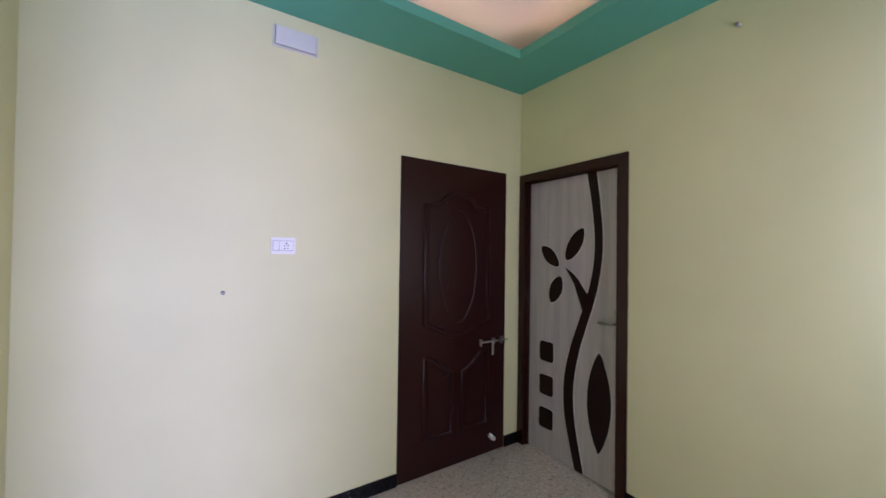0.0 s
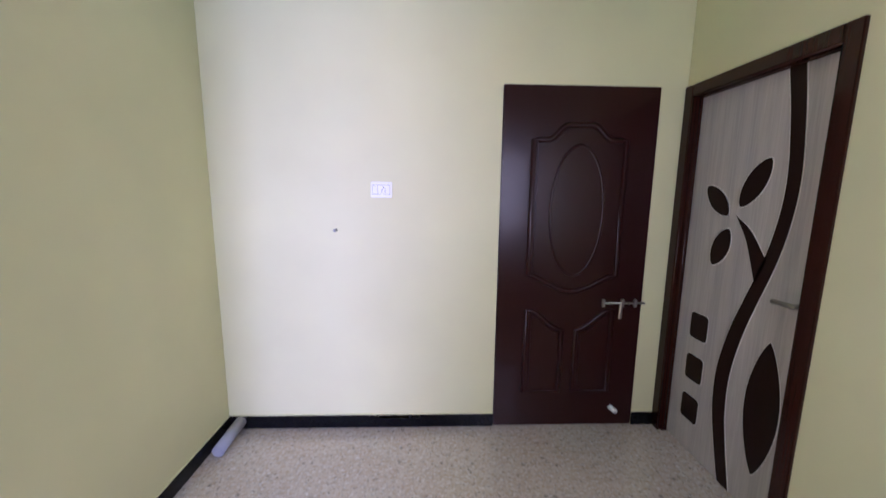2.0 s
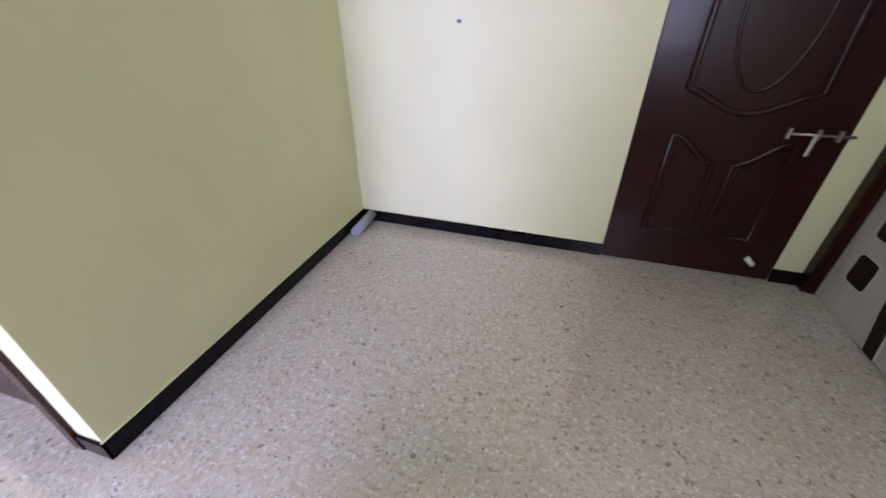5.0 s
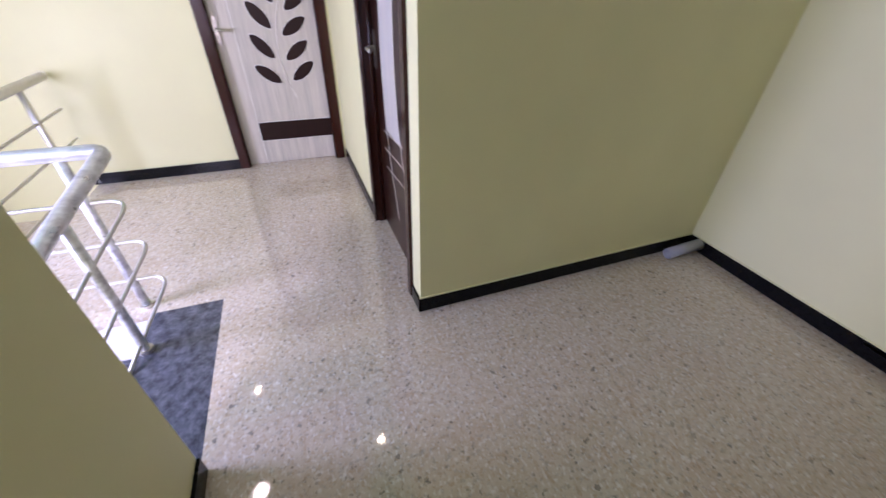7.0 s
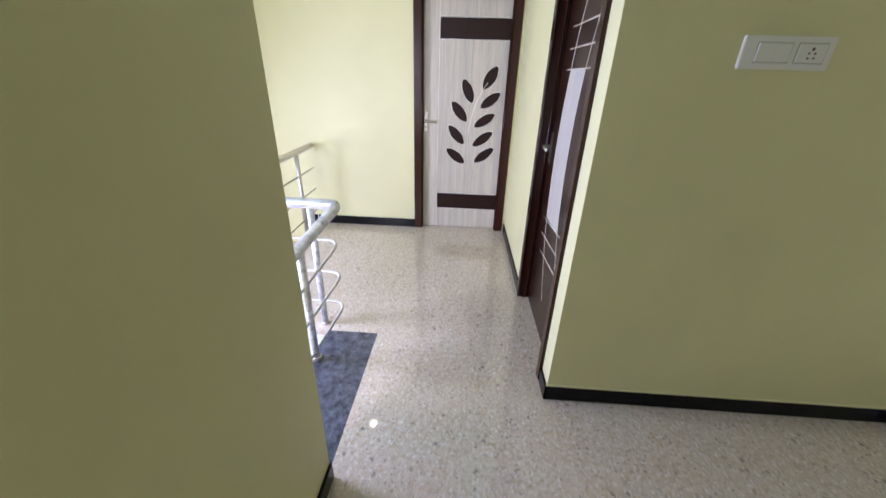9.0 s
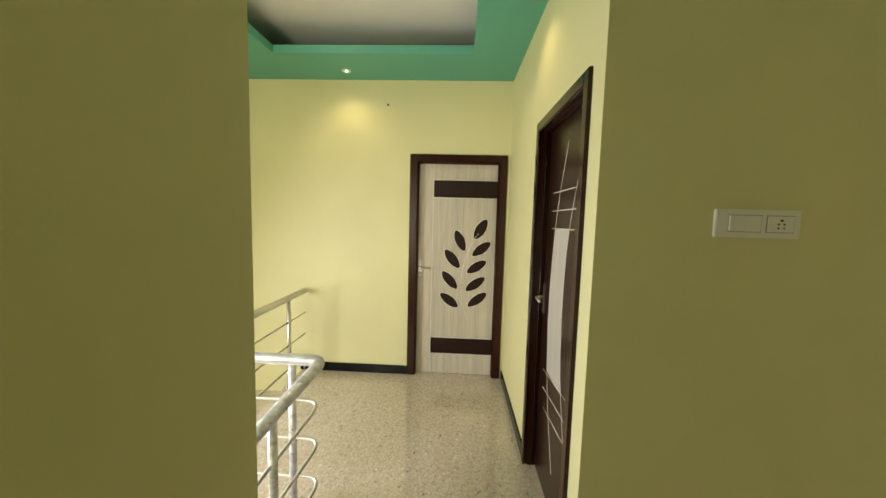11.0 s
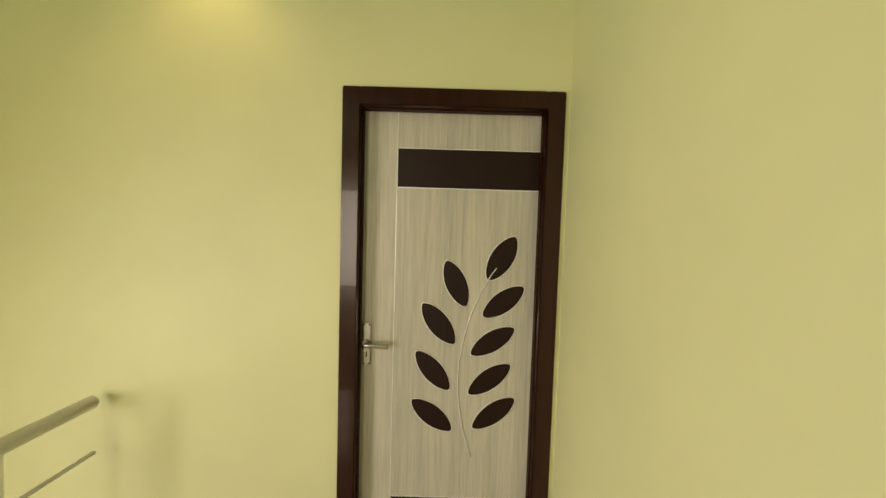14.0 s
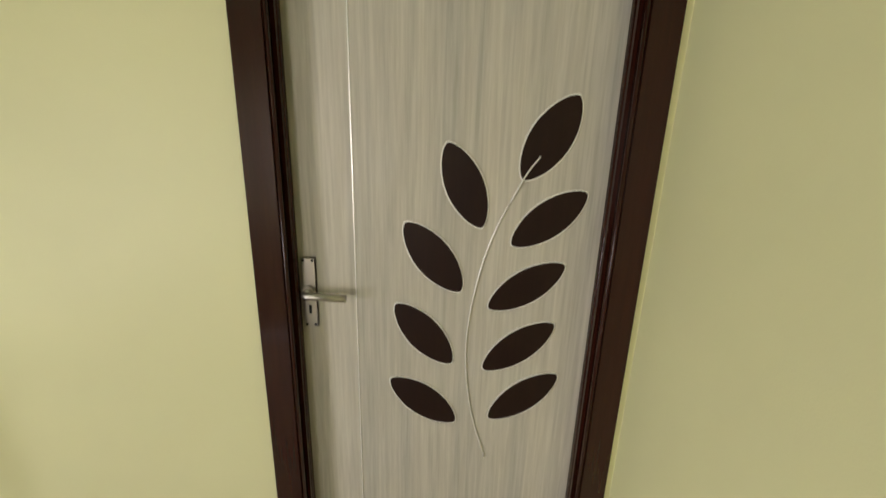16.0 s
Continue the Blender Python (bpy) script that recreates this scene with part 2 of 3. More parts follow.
def almond(a, b, width, n=14, blunt=0.6):
    """Outline of a leaf from a to b."""
    a, b = Vector(a), Vector(b)
    d = b - a
    s = Vector((-d.y, d.x)).normalized() * width / 2
    half = [(t, math.sin(math.pi * t) ** blunt) for t in (0.5 - 0.5 * math.cos(math.pi * k / n) for k in range(n + 1))]
    out = [a + d * t + s * w for t, w in half] + [a + d * t - s * w for t, w in half[-2:0:-1]]
    return [(v.x, v.y) for v in out]


def grown(outline, g):
    cx, cz = sum(p[0] for p in outline) / len(outline), sum(p[1] for p in outline) / len(outline)
    out = []
    for x, z in outline:
        v = Vector((x - cx, z - cz))
        v += v.normalized() * g
        out.append((cx + v.x, cz + v.y))
    return out


def rounded_rect(x0, x1, z0, z1, r, n=4):
    out = []
    for cx, cz, a in ((x1 - r, z1 - r, 0), (x0 + r, z1 - r, 90), (x0 + r, z0 + r, 180), (x1 - r, z0 + r, 270)):
        out += [(cx + r * math.cos(radians(a + 90 * k / n)), cz + r * math.sin(radians(a + 90 * k / n))) for k in range(n + 1)]
    return out


# ---- the shell ----
H, NORTH, EAST, WEST, SOUTH, STAIR_S, END = 2.752, 1.872, 2.722, -2.17, -0.918, -2.955, 0.466
TOP, SKEW = 2.98, 0.015
SK, SKH = 0.012, 0.085


def sheared(bm):
    for v in bm.verts:
        v.co.y += SKEW * v.co.x
    return bm


structure("floor", boxes((WEST - 0.119, -0.428, -1.965, 0.3, -0.15, 0), (-0.428, EAST + 0.2, -0.933, 2.2, -0.15, 0)), GRANITE,
          "polished beige granite floor with grey and black flecks", "floor")
# walls, with their door and window openings
structure("wall_north", boxes((-0.15, 1.66, NORTH, NORTH + 0.15, 0, TOP), (2.57, EAST + 0.15, NORTH, NORTH + 0.15, 0, TOP), (1.66, 2.57, NORTH, NORTH + 0.15, 2.1, TOP),
          (1.66, 2.57, NORTH + 0.1, NORTH + 0.15, 0, 2.1)), WALL, "pale yellow painted wall with a patch of cool daylight", "wall")
structure("wall_east", boxes((EAST, EAST + 0.15, SOUTH, 0.985, 0, TOP), (EAST, EAST + 0.15, 0.985, 1.87, 2.095, TOP), (EAST + 0.12, EAST + 0.15, 0.985, 1.87, 0, 2.095)), WALL,
          "pale yellow painted wall beside the patterned door", "wall")
structure("wall_partition", boxes((-0.15, -SK, 0.15, NORTH, 0, TOP)), WALL, "pale yellow painted partition wall with a switch plate", "wall")
structure("wall_corridor_north", sheared(boxes((-0.133, -SK, SK, 0.15, 0, TOP), (WEST - 0.15, -0.981, SK, 0.15, 0, TOP), (-0.981, -0.133, SK, 0.15, 2.095, TOP), (-0.981, -0.133, 0.148, 0.17, 0, 2.095))),
          WALL, "pale yellow corridor wall round a dark door", "wall")
structure("wall_west", boxes((WEST - 0.15, WEST, STAIR_S, -0.922, -2.6, TOP), (WEST - 0.15, WEST, -0.922, -0.055, 2.095, TOP), (WEST - 0.15, WEST - 0.12, -0.922, -0.055, 0, 2.095), (WEST - 0.15, WEST, -0.055, -0.014, 0, TOP)), WALL, "yellow painted end wall with a spot of lamp light", "wall")
structure("wall_south", boxes((END, 1.75, SOUTH - 0.12, SOUTH, -2.6, TOP), (2.55, EAST + 0.15, SOUTH - 0.12, SOUTH, -2.6, TOP), (1.75, 2.55, SOUTH - 0.12, SOUTH, -2.6, 0.95), (1.75, 2.55, SOUTH - 0.12, SOUTH, 2.05, TOP)),
          WALL, "pale yellow painted wall ending beside the stairs", "wall")
structure("wall_stair_east", boxes((2.2, 2.35, STAIR_S, -2.32, -2.6, TOP), (2.2, 2.35, -1.68, SOUTH - 0.12, -2.6, TOP), (2.2, 2.35, -2.32, -1.68, -2.6, 0.55), (2.2, 2.35, -2.32, -1.68, 2.15, TOP)), WALL, "pale yellow stairwell wall", "wall")
structure("wall_stair_south", boxes((WEST - 0.15, -0.52, STAIR_S - 0.15, STAIR_S, -2.6, TOP), (0.35, 2.35, STAIR_S - 0.15, STAIR_S, -2.6, TOP),
          (-0.52, 0.35, STAIR_S - 0.15, STAIR_S, -2.6, 0.05), (-0.52, 0.35, STAIR_S - 0.15, STAIR_S, 1.85, TOP)),
          WALL, "yellow stairwell wall with a window", "wall")
structure("ceiling", boxes((WEST - 0.15, EAST + 0.15, STAIR_S - 0.15, NORTH + 0.15, TOP, TOP + 0.12)), WHITE, "white painted upper ceiling in the recessed trays", "ceiling")


def soffit(name, x0, x1, y0, y1, hx0, hx1, hy0, hy1):
    t = 0.06
    return structure(name, boxes((x0, hx0, y0, y1, H, H + t), (hx1, x1, y0, y1, H, H + t), (hx0, hx1, y0, hy0, H, H + t), (hx0, hx1, hy1, y1, H, H + t)), GREEN,
                     "sea green dropped ceiling border round a recessed tray", "ceiling")


ROOM_TRAY, HALL_TRAY = (0.40, 2.32, -0.50, 1.487), (-1.61, 0.0, -1.93, -0.392)
soffit("ceiling_border_room", 0.2, EAST, SOUTH, NORTH, *ROOM_TRAY)
soffit("ceiling_border_hall", WEST, 0.2, STAIR_S, 0.15, *HALL_TRAY)
structure("ceiling_strip", boxes((0, 0.2, 0.15, NORTH, H, H + 0.06), (0.2, 2.2, STAIR_S, SOUTH, H, H + 0.06)), GREEN, "sea green dropped ceiling strip", "ceiling")


def cove(x0, x1, y0, y1):
    z, g = H + 0.062, 0.07
    ob = empty("cove_light", pose(0, 0, 0), "hidden warm light strips on the ceiling border", "light strip")
    for r in ((x0 - g - 0.02, x0 - g, y0, y1), (x1 + g, x1 + g + 0.02, y0, y1), (x0, x1, y0 - g - 0.02, y0 - g), (x0, x1, y1 + g, y1 + g + 0.02)):
        part("light_strip", boxes((*r, z, z + 0.012)), COVE, ob)


cove(*ROOM_TRAY)

# black granite skirting
for rows, shear in (
    ([(-SK, 0.0, 0.0, NORTH - SK, 0, SKH)], False),
    ([(-SK, 1.66, NORTH - SK, NORTH, 0, SKH)], False),
    ([(2.57, EAST - SK, NORTH - SK, NORTH, 0, SKH)], False),
    ([(EAST - SK, EAST, SOUTH + SK, 0.978, 0, SKH)], False),
    ([(END, EAST, SOUTH, SOUTH + SK, 0, SKH)], False),
    ([(-0.127, 0.0, 0, SK, 0, SKH)], True),
    ([(WEST + SK, -0.987, 0, SK, 0, SKH)], True),
    ([(WEST, WEST + SK, -1.985, -0.93, 0, SKH)], False),
):
    bm = boxes(*[(*r, 0.003) for r in rows])
    structure("baseboard", sheared(bm) if shear else bm, BLACK, "black polished granite skirting", "baseboard")

# cream bead along the top of the skirting, standing in for its bright lit ledge
structure("trim", boxes((-SK, -0.004, 0.006, NORTH - SK, SKH, SKH + 0.005)), WALL, "thin pale bead drawn for the lit top edge of the skirting", "trim")
structure("trim", boxes((0.0, 1.66, NORTH - 0.008, NORTH, SKH, SKH + 0.004)), WALL, "thin pale bead drawn for the lit top edge of the skirting", "trim")

# plaster smears left on the skirting
def smear(x0, x1, y0, y1, z0, z1):
    bm, n = bmesh.new(), 9
    rows = [[bm.verts.new((x0 + (x1 - x0) * k / n, y0 + (y1 - y0) * k / n, z + (z1 - z0) * 0.35 * random.uniform(-1, 1) * (0 < k < n))) for k in range(n + 1)] for z in (z0, z1)]
    for k in range(n):
        bm.faces.new((rows[0][k], rows[0][k + 1], rows[1][k + 1], rows[1][k]))
    bmesh.ops.solidify(bm, geom=bm.faces[:], thickness=0.0012)
    return structure("trim", bm, WALL, "dried plaster smear on the black skirting", "trim")


smear(0.93, 1.12, NORTH - SK - 0.002, NORTH - SK - 0.002, 0.066, 0.080)
smear(1.14, 1.19, NORTH - SK - 0.002, NORTH - SK - 0.002, 0.070, 0.080)
structure("trim", boxes((WEST + SK - 0.001, WEST + SK + 0.0015, -1.947, -1.941, 0.012, SKH + 0.006)), WHITE, "white plaster line across the black skirting", "trim")

# stairs
structure("stair_threshold", boxes((-0.428, END, -1.25, -0.933, -0.15, 0.0), (END, 1.2, -1.25, SOUTH - 0.122, -0.15, 0.0)), SLAB, "blue-grey granite slab at the head of the stairs", "step")
# made-up white slab; its colour stands for the lit lower wall in the gap
structure("lit_void_slab", boxes((-0.425, -0.19, -1.95, -1.252, -0.15, -0.03, 0.004)), MARBLE, "white marble slab standing in for the lit stairwell depth", "kerb")
stairs = empty("stairs", pose(0, 0, 0), "stone stairs going down behind the wall", "stairs", kind="structure")
for k in range(1, 9):
    x = -0.19 + 0.26 * (k - 1)
    part("tread", boxes((x, x + 0.27, -1.95, -1.252, -0.17 * k - 0.04, -0.17 * k, 0.004)), MARBLE, stairs)
    part("riser", boxes((x, x + 0.02, -1.95, -1.252, -0.17 * k, -0.17 * (k - 1) - 0.042)), SLAB, stairs)
structure("stair_landing", boxes((WEST, -0.6, STAIR_S, -1.99, -0.38, -0.24)), GRANITE, "granite ledge below the railing in the stairwell", "landing")
structure("lower_floor", boxes((WEST, 2.2, STAIR_S, SOUTH, -2.7, -2.6)), GRANITE, "granite floor of the lower storey", "floor")


# unseen windows; the stairwell east and behind-the-walker ones are added to hold fill lamps
def window(x0, x1, y, z0, z1, name):
    ob = empty(name, pose(0, 0, 0), "dark framed window out of view, placed for its light", "window", kind="structure")
    d = 0.05
    part("window_frame", boxes((x0, x0 + d, y - 0.05, y, z0, z1), (x1 - d, x1, y - 0.05, y, z0, z1), (x0 + d, x1 - d, y - 0.05, y, z0, z0 + d), (x0 + d, x1 - d, y - 0.05, y, z1 - d, z1)), FRAME, ob)


window(-0.52, 0.35, STAIR_S - 0.09, 0.05, 1.85, "window_1")
# unseen opening made up to house the east fill lamp
east_fill_window = empty("fill_window_stair", pose(2.2, -2.0, 0, 0, 0, -90), "dark framed window out of view, placed for its light", "window", kind="structure")
part("window_frame", boxes((-0.32, -0.29, 0.02, 0.07, 0.55, 2.15), (0.29, 0.32, 0.02, 0.07, 0.55, 2.15), (-0.29, 0.29, 0.02, 0.07, 0.55, 0.58), (-0.29, 0.29, 0.02, 0.07, 2.12, 2.15)), FRAME, east_fill_window)
window(1.75, 2.55, SOUTH - 0.06, 0.95, 2.05, "fill_window_room")


# ---- doors; each is built in its own x, z plane with -y towards the walker ----
def door_frame(ob, x0, x1, top, w, proud, depth, back=0.052):
    for a, b in ((x0, x0 + w), (x1 - w, x1)):
        part("jamb", boxes((a, b, -proud, depth, 0, top, 0.004)), FRAME, ob)
    part("head", boxes((x0 + w, x1 - w, -proud, depth, top - w, top, 0.004)), FRAME, ob)
    # stepped stop and two rounded beads along the inner edge
    for d, depth_at, r in ((0.004, -proud + 0.007, 0.0055), (0.009, back - 0.022, 0.006)):
        for x in (x0 + w + d - 0.003, x1 - w - d + 0.003):
            part("bead", tube([(x, depth_at, 0.002), (x, depth_at, top - w - d)], r, 8), FRAME, ob, "", True)
        part("bead", tube([(x0 + w, depth_at, top - w - d + 0.003), (x1 - w, depth_at, top - w - d + 0.003)], r, 8), FRAME, ob, "", True)
    for a, b in ((x0 + w, x0 + w + 0.009), (x1 - w - 0.009, x1 - w)):
        part("stop_bead", boxes((a, b, 0.012, back - 0.004, 0, top - w, 0.002)), FRAME, ob)
    part("stop_bead", boxes((x0 + w + 0.009, x1 - w - 0.009, 0.012, back - 0.004, top - w - 0.009, top - w, 0.002)), FRAME, ob)


def lever_handle(parent, x, z, y, way):
    h = part("door_handle", boxes((x - 0.019, x + 0.019, y - 0.006, y, z - 0.10, z + 0.085, 0.003)), NICKEL, parent, "satin nickel lever handle on a long plate")
    part("rosette", disc((x, y - 0.012, z), 0.014, 0.016), NICKEL, h, smooth=False)
    part("lever", tube(rounded([(x, y - 0.005, z), (x, y - 0.048, z), (x + way * 0.10, y - 0.048, z - 0.004)], 0.014), 0.0095), NICKEL, h, smooth=True)
    part("keyhole", boxes((x - 0.003, x + 0.003, y - 0.0075, y - 0.004, z - 0.062, z - 0.04)), HOLE, h)
    for dx in (-0.011, 0.011):
        for dz in (-0.092, 0.077):
            part("screw", disc((x + dx, y - 0.0065, z + dz), 0.0035, 0.003, sides=8), HOLE, h)


def inlay(parent, outline, y, label="", edge=0.0045, trim=None):
    part("inlay_trim", plate(grown(outline, edge), y - 0.0025, y + 0.002), trim or SILVER, parent)
    part("inlay", plate(outline, y - 0.004, y + 0.002), INLAY, parent, label)


def leaf_door():
    # origin: floor, wall face; x runs along +y of the place
    ob = empty("door_1", pose(WEST, -0.11, 0, 0, 0, 90), "closed pale laminate door with dark leaf inlays and dark frame", "door", kind="structure")
    door_frame(ob, -0.825, 0.068, 2.1, 0.072, 0.016, 0.1)
    y = 0.052
    part("door_panel", boxes((-0.752, -0.004, y, y + 0.035, 0.004, 2.034)), PALE, ob, "pale vertical-grained ash laminate")
    part("trim_line", boxes((-0.6088, -0.6062, y - 0.0015, y + 0.001, 0.004, 2.034)), SILVER, ob)
    for z0, z1 in ((1.712, 1.872), (0.205, 0.36)):
        part("band_trim", boxes((-0.604, -0.004, y - 0.002, y + 0.001, z0 - 0.004, z1 + 0.004)), SILVER, ob)
        part("band", boxes((-0.604, -0.0035, y - 0.0035, y + 0.001, z0, z1)), INLAY, ob, "dark brown cross band")
    leaves = [((-0.100, 1.515), (-0.210, 1.329), 0.098), ((-0.389, 1.407), (-0.302, 1.213), 0.090), ((-0.485, 1.220), (-0.346, 1.050), 0.092), ((-0.508, 1.011), (-0.363, 0.848), 0.088),
              ((-0.522, 0.797), (-0.348, 0.668), 0.088), ((-0.057, 1.301), (-0.226, 1.172), 0.088), ((-0.091, 1.123), (-0.273, 1.006), 0.086), ((-0.102, 0.964), (-0.278, 0.832), 0.086),
              ((-0.079, 0.816), (-0.255, 0.681), 0.086)]
    for a, b, w in leaves:
        inlay(ob, almond(a, b, w), y, "dark brown leaf inlay", 0.0042)
    stem = smooth_line([(-0.26, y - 0.003, 0.55), (-0.308, y - 0.003, 0.717), (-0.326, y - 0.003, 0.888), (-0.311, y - 0.003, 1.045), (-0.274, y - 0.003, 1.19), (-0.21, y - 0.0045, 1.329), (-0.175, y - 0.005, 1.382)])
    part("stem", tube(stem, 0.0021, 6), SILVER, ob, "thin silver stem line", True)
    lever_handle(ob, -0.722, 1.045, y, 1)


def swirl_door():
    # x runs along -y of the place
    ob = empty("door_2", pose(EAST, 0, 0, 0, 0, -90), "closed grey laminate door with dark swirl inlays and dark frame", "door", kind="structure")
    door_frame(ob, -1.872, -0.980, 2.1, 0.064, 0.014, 0.1)
    y = 0.052
    part("door_panel", boxes((-1.808, -1.044, y, y + 0.035, 0.004, 2.036)), PALEGREY, ob, "pale grey vertical-grained laminate")
    mid = smooth_line([(-1.265, 0, 2.036), (-1.232, 0, 1.83), (-1.208, 0, 1.58), (-1.222, 0, 1.38), (-1.265, 0, 1.19), (-1.33, 0, 1.0), (-1.388, 0, 0.82), (-1.432, 0, 0.60), (-1.432, 0, 0.40), (-1.40, 0, 0.22), (-1.345, 0, 0.004)], 6)
    wide = [0.036 + 0.006 * math.sin(3.1 * p.z) for p in mid]
    edge = lambda g: [(p.x - w - g, p.z) for p, w in zip(mid, wide)] + [(p.x + w + g, p.z) for p, w in reversed(list(zip(mid, wide)))]
    part("inlay_trim", plate(edge(0.005), y - 0.0025, y + 0.002), SILVER, ob)
    part("swirl_band", plate(edge(0), y - 0.004, y + 0.002), INLAY, ob, "dark brown wavy band")
    for a, b, w in (((-1.688, 1.54), (-1.53, 1.395), 0.10), ((-1.325, 1.662), (-1.462, 1.44), 0.11), ((-1.512, 1.325), (-1.595, 1.125), 0.11)):
        inlay(ob, almond(a, b, w), y, "dark brown petal inlay", 0.005)
    a, b = smooth_line([(-1.472, 0, 1.392), (-1.38, 0, 1.328), (-1.282, 0, 1.205)], 6), smooth_line([(-1.472, 0, 1.392), (-1.396, 0, 1.27), (-1.322, 0, 1.08)], 6)
    inlay(ob, [(p.x, p.z) for p in a] + [(p.x, p.z) for p in reversed(b[1:])], y, "dark brown stalk inlay", 0.004)
    for z in (0.756, 0.506, 0.262):
        inlay(ob, rounded_rect(-1.698, -1.568, z - 0.075, z + 0.075, 0.022), y, "dark brown square inlay", 0.003)
    inlay(ob, almond((-1.2, 0.845), (-1.2, 0.19), 0.176, 18, 0.75), y, "dark brown oval inlay", 0.005)
    lever_handle(ob, -1.08, 1.05, y, -1)


def lined_door():
    ob = empty("door_3", pose(0, SK, 0, 0, 0, math.degrees(math.atan(SKEW))), "closed dark walnut door with cream lines and grey strip", "door", kind="structure")
    door_frame(ob, -0.996, -0.127, 2.1, 0.054, 0.016, 0.147, 0.06)
    y = 0.06
    part("door_panel", boxes((-0.941, -0.182, y, y + 0.035, 0.004, 2.045)), DARKDOOR, ob, "dark walnut laminate")
    left = smooth_line([(-0.579, 0, 1.927), (-0.685, 0, 1.686), (-0.739, 0, 1.493), (-0.777, 0, 1.260), (-0.790, 0, 1.050), (-0.778, 0, 0.870), (-0.750, 0, 0.666), (-0.680, 0, 0.450), (-0.570, 0, 0.21)], 8)
    right = smooth_line([(-0.304, 0, 1.930), (-0.426, 0, 1.688), (-0.496, 0, 1.497), (-0.530, 0, 1.310), (-0.540, 0, 1.130), (-0.538, 0, 1.000), (-0.515, 0, 0.800), (-0.470, 0, 0.640), (-0.405, 0, 0.47)], 8)
    for line in (left, right):
        part("trim_line", tube([(p.x, y - 0.001, p.z) for p in line], 0.0027, 6, 0.5, axis=(0, 1, 0)), CREAMLINE, ob, "cream curved line", True)
    at = lambda line, z: next(a.x + (b.x - a.x) * (z - a.z) / (b.z - a.z) for a, b in zip(line, line[1:]) if a.z >= z >= b.z)
    steps = np.linspace(1.493, 0.69, 18)
    part("strip", plate([(at(left, z), z) for z in steps] + [(at(right, z), z) for z in steps[::-1]], y - 0.0015, y + 0.002), STRIP, ob, "pale grey laminate strip")
    for a, b in (((-0.824, 1.491), (-0.307, 1.502)), ((-0.820, 1.587), (-0.307, 1.597)), ((-0.822, 1.686), (-0.307, 1.693)), ((-0.838, 0.667), (-0.410, 0.700)), ((-0.825, 0.565), (-0.395, 0.590)), ((-0.800, 0.455), (-0.385, 0.485))):
        part("trim_line", tube([(a[0], y - 0.0015, a[1]), (b[0], y - 0.0015, b[1])], 0.0028, 6, 0.5, axis=(0, 1, 0)), CREAMLINE, ob, "cream straight line", True)
    lever_handle(ob, -0.91, 1.08, y, 1)


def moulded_door():
    ob = empty("door_4", pose(0, NORTH, 0), "closed glossy red-brown moulded panel door with tower bolt", "door", kind="structure")
    f = -0.006
    part("door_panel", boxes((1.663, 2.567, f, 0.03, 0.004, 2.1, 0.004)), BROWN, ob)

    def ridge(points, r=0.016, closed=True, y=f):
        part("moulding", tube([(x, y, z) for x, z in points], r, 10, 0.6, closed, (0, 1, 0)), BROWN, ob, "", True)

    # upper panel with an ogee top and scalloped foot
    cx, x0, x1 = 2.118, 1.846, 2.39
    arch = [(x0, 1.0), (x0, 1.80)]
    arch += [(x0 + (cx - x0) * t, 1.80 + 0.085 * (0.5 - 0.5 * math.cos(math.pi * min(1, max(0, (t - 0.3) / 0.45))))) for t in np.linspace(0.1, 1, 14)]
    arch += [(2 * cx - x, z) for x, z in reversed(arch[2:-1])] + [(x1, 1.80), (x1, 1.0)]
    foot = [(x1 - (x1 - x0) * t, 1.0 - 0.10 * math.sin(math.pi * t) ** 1.6 - 0.0 * t) for t in np.linspace(0.06, 0.94, 18)]
    ridge(arch + foot)
    inner = [(cx + (x - cx) * 0.9, 1.36 + (z - 1.36) * 0.945) for x, z in arch + foot]
    part("raised_field", plate(inner, f - 0.005, f + 0.01), BROWN, ob)
    oval = [(cx + 0.158 * math.cos(a), 1.385 + 0.385 * math.sin(a)) for a in np.linspace(0, math.tau, 48, endpoint=False)]
    ridge(oval, 0.009, y=f - 0.005)
    part("oval_field", plate([(cx + (x - cx) * 0.95, 1.385 + (z - 1.385) * 0.98) for x, z in oval], f - 0.0075, f), BROWN, ob)
    # two lower panels with shouldered tops
    for s in (-1, 1):
        a, b = cx + s * 0.045, cx + s * 0.27
        pts = [(a, 0.24), (b, 0.24), (b, 0.78)]
        pts += [(b + (a - b) * t, 0.78 - 0.13 * (0.5 - 0.5 * math.cos(math.pi * t))) for t in np.linspace(0.15, 1, 10)]
        ridge(pts)
        c = ((a + b) / 2, 0.48)
        part("raised_field", plate([(c[0] + (x - c[0]) * 0.72, c[1] + (z - c[1]) * 0.86) for x, z in pts], f - 0.005, f + 0.01), BROWN, ob)
    bolt = part("tower_bolt", tube([(2.311, f - 0.014, 0.828), (2.58, f - 0.014, 0.828)], 0.0065, 10), NICKEL, ob, "steel tower bolt", True)
    for x in (2.321, 2.44, 2.52):
        part("bracket", boxes((x - 0.008, x + 0.008, f - 0.022, f, 0.803, 0.853, 0.002)), NICKEL, bolt)
    part("hasp", tube([(2.43, f - 0.02, 0.828), (2.426, f - 0.024, 0.73)], 0.011, 8, 0.5, axis=(0, 1, 0)), NICKEL, bolt)
    part("magnet_catch", tube([(2.415, f - 0.012, 0.135), (2.455, f - 0.012, 0.10)], 0.02, 12, 0.8), PLASTIC, ob, "white plastic door catch", True)


leaf_door()
swirl_door()
lined_door()
moulded_door()


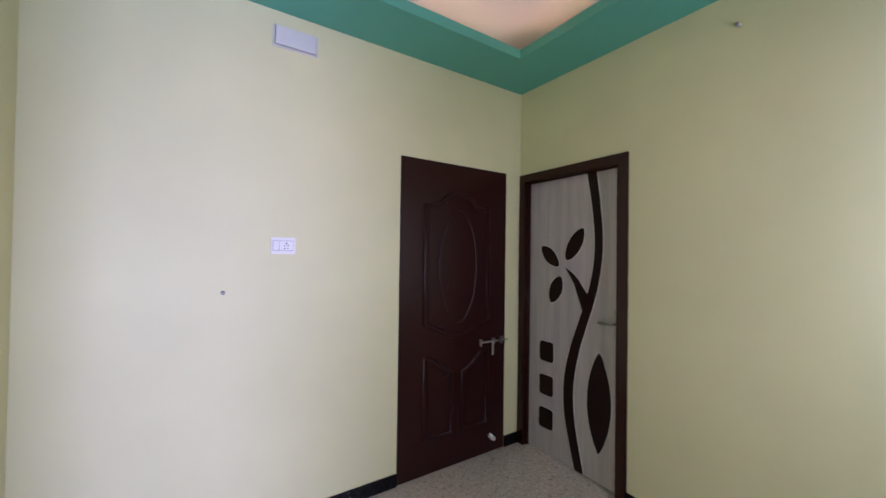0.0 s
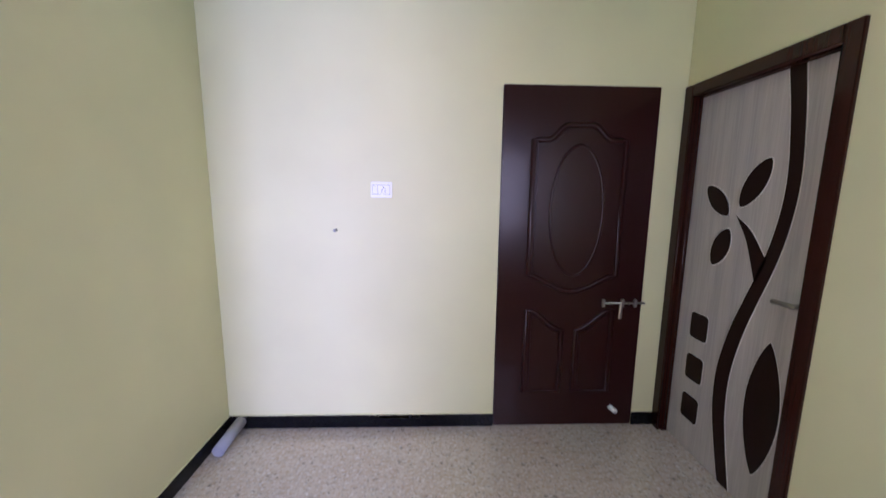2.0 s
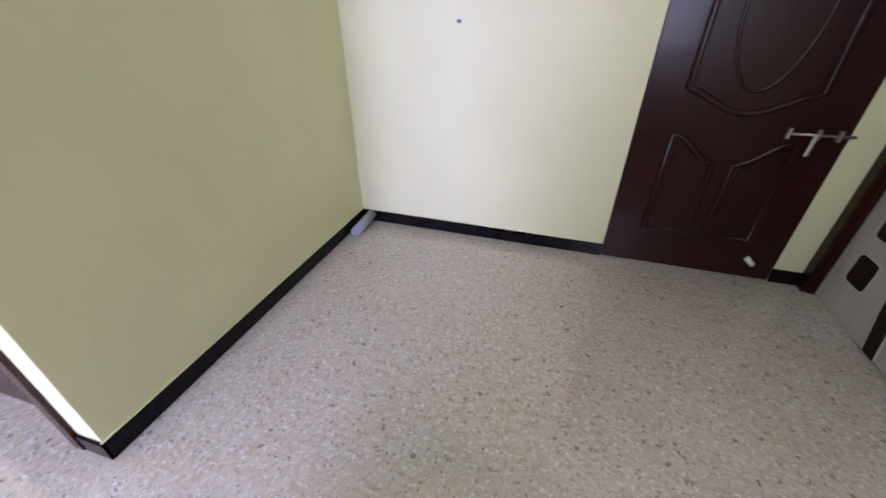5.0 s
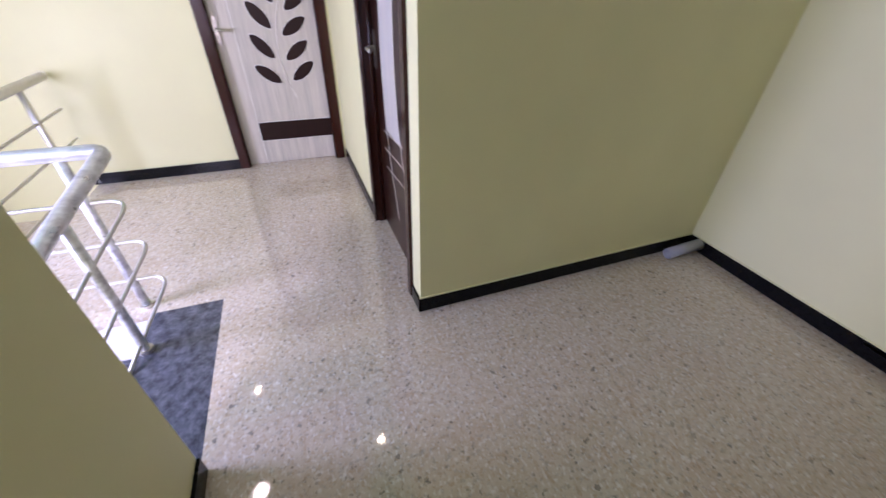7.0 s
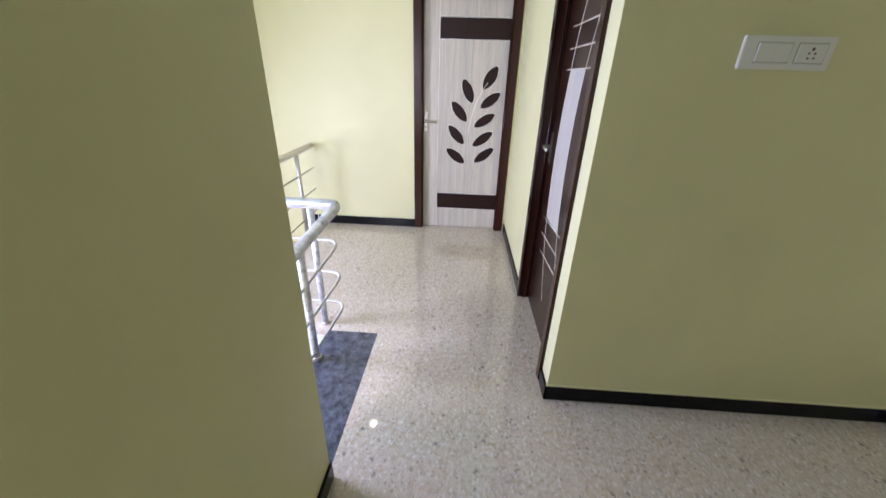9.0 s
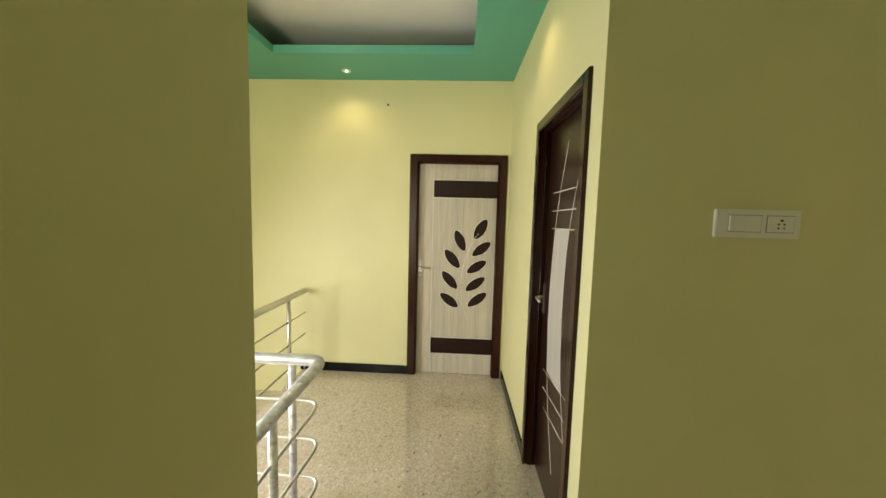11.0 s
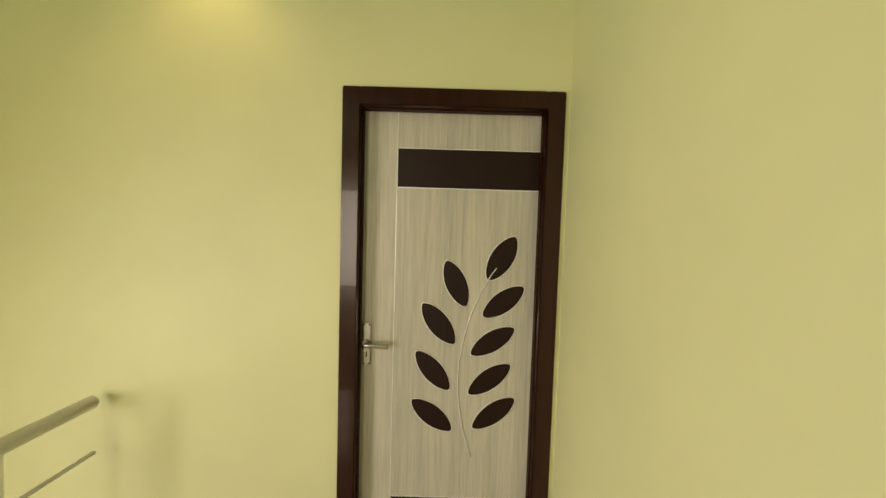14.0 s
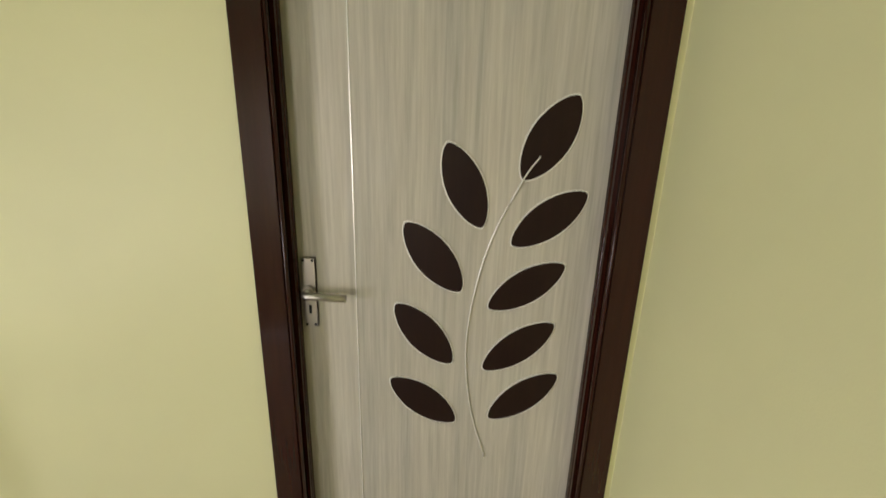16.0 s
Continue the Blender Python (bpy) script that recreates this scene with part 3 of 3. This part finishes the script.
# ---- railing ----
def railing():
    ob = empty("stair_railing", pose(0, 0, 0), "stainless steel stair railing, partly in clear film", "railing")
    Y, X, N, E = -1.915, -0.498, -1.128, -0.178
    line = lambda z: [(WEST + 0.06, Y, z), (X, Y, z), (X, N, z), (E, -1.22, z - 0.115), (0.42, -1.40, z - 0.36)]
    path = rounded(line(0.80), 0.045)
    cut = next(i for i, p in enumerate(path) if p.x > X - 0.3)
    join = Vector((X - 0.2, Y, 0.80))
    part("handrail", tube(path[:cut] + [join], 0.027, 16), STEEL, ob, "", True)
    part("handrail", tube([join] + path[cut:], 0.0285, 16), WRAP, ob, "handrail in wrinkled clear plastic film", True)
    for z in (0.588, 0.382, 0.172):
        part("rail", tube(rounded(line(z), 0.09), 0.0085, 10), STEEL, ob, "", True)
    for x, y, z, top in ((-1.78, Y, 0, 0.80), (-0.70, Y, 0, 0.80), (X, Y, 0, 0.80), (X, -1.285, 0, 0.80), (E, -1.222, 0, 0.685)):
        filmed = x == E or y == -1.285
        p = part("post", tube([(x, y, z), (x, y, top)], 0.0195 if filmed else 0.0185, 14), WRAP if filmed else STEEL, ob, "post in wrinkled clear film" if filmed else "", True)
        part("base_cover", disc((x, y, z + 0.008), 0.03, 0.016, "z"), STEEL, p)


railing()


# ---- small things ----
def downlight(x, y, watts):
    ob = empty("downlight", pose(x, y, H), "small round recessed ceiling lamp, switched on", "ceiling lamp", "ceiling downlights")
    part("rim", tube([(0.029 * math.cos(a), 0.029 * math.sin(a), -0.002) for a in np.linspace(0, math.tau, 24, endpoint=False)], 0.009, 8, closed=True), PLASTIC, ob, "", True)
    part("lens", disc((0, 0, -0.003), 0.007, 0.006, "z"), BULB, ob)
    lamp = new("downlight_beam", bpy.data.lights.new("downlight_beam", "SPOT"))
    lamp.data.energy, lamp.data.color, lamp.data.spot_size, lamp.data.spot_blend, lamp.data.shadow_soft_size = watts, (1, 0.80, 0.45), radians(120), 0.8, 0.03
    lamp.matrix_world = look((x, y, H - 0.012), (x, y, 0))


for x, y in ((-1.948, -1.466), (-0.85, -0.2)):
    downlight(x, y, SPOT_W)


lamp_disc = empty("ceiling_lamp", pose(-0.87, -1.47, TOP), "round flush white ceiling lamp, switched on", "ceiling lamp")
part("housing", disc((0, 0, -0.012), 0.085, 0.024, "z", 32), PLASTIC, lamp_disc)
part("diffuser", disc((0, 0, -0.026), 0.07, 0.006, "z", 32), BULB, lamp_disc)


def socket_plate(m, w, h, label, layout):
    ob = empty("switch_plate", m, label, "switch plate")
    part("plate", boxes((-w / 2, w / 2, -0.014, 0, -h / 2, h / 2, 0.003)), PLASTIC, ob)
    for x0, x1, kind in layout:
        part("module_gap", boxes((x0 - 0.0025, x1 + 0.0025, -0.0148, -0.013, -h * 0.28 - 0.0025, h * 0.28 + 0.0025)), GREYGAP, ob)
        s = part("rocker_switch" if kind == "switch" else "socket", boxes((x0, x1, -0.019, -0.013, -h * 0.28, h * 0.28, 0.002)), PLASTIC, ob)
        if kind == "switch":
            part("gap_line", boxes(((x0 + x1) / 2 - 0.0006, (x0 + x1) / 2 + 0.0006, -0.0195, -0.018, -h * 0.27, h * 0.27)), GREYPLASTIC, s)
        else:
            for dx, dz, r in ((0, 0.012, 0.0042), (-0.009, 0.0, 0.003), (0.009, 0.0, 0.003), (-0.009, -0.013, 0.003), (0.009, -0.013, 0.003)):
                part("pin_hole", disc(((x0 + x1) / 2 + dx, -0.0195, dz), r, 0.002, sides=10), HOLE, s)
    return ob


socket_plate(pose(0.967, NORTH, 1.505), 0.122, 0.088, "white plastic switch and socket plate on the wall", [(-0.05, -0.022, "switch"), (-0.02, 0.048, "socket")])
socket_plate(pose(-SK, 0.534, 1.55, 0, 0, 90), 0.274, 0.094, "long white plastic switch and socket plate", [(-0.094, 0.008, "switch"), (0.028, 0.112, "socket")])

cover = empty("cover_plate", pose(1.012, NORTH, 2.616), "blank light grey plastic junction cover high on the wall", "cover plate")
part("plate", boxes((-0.115, 0.115, -0.012, 0, -0.058, 0.058, 0.003)), GREYPLASTIC, cover)
part("lid", boxes((-0.106, 0.106, -0.017, -0.011, -0.05, 0.05, 0.003)), GREYPLASTIC, cover)


def pvc_pipe():
    a, b, r = Vector((0.060, 1.605, 0.0345)), Vector((0.072, 1.85, 0.062)), 0.033
    bm = bmesh.new()
    d = (b - a).normalized()
    s = d.cross(Vector((0, 0, 1))).normalized()
    u = s.cross(d)
    rings = []
    for p, q in ((a, r), (b, r), (b, r - 0.004), (a, r - 0.004)):
        rings.append([bm.verts.new(p + q * (math.cos(k * math.tau / 28) * s + math.sin(k * math.tau / 28) * u)) for k in range(28)])
    for A, B in zip(rings, rings[1:] + rings[:1]):
        for k in range(28):
            bm.faces.new((A[k], A[(k + 1) % 28], B[(k + 1) % 28], B[k]))
    ob = part("pvc_pipe", bm, PVC, None, "", True)
    tagged(ob, "short grey plastic pipe lying in the corner", "pipe")


pvc_pipe()


def wall_hook(p, way, name, label, r=0.008):
    a = Vector(p)
    ob = part(name, tube([a, a + Vector(way) * 0.03], r, 10), PLUG, None, "", True)
    tagged(ob, label, "wall plug")


wall_hook((0.695, NORTH, 1.268), (0, -1, 0), "wall_plug", "small grey wall plug in the yellow wall", 0.009)
wall_hook((EAST, 0.443, 2.579), (-1, 0, 0), "wall_plug", "small grey wall plug high on the wall")
dot = tagged(part("wall_plug", disc((WEST + 0.002, -1.148, 2.534), 0.009, 0.006, "x", 10), HOLE, None), "tiny dark wall plug above the door", "wall plug")
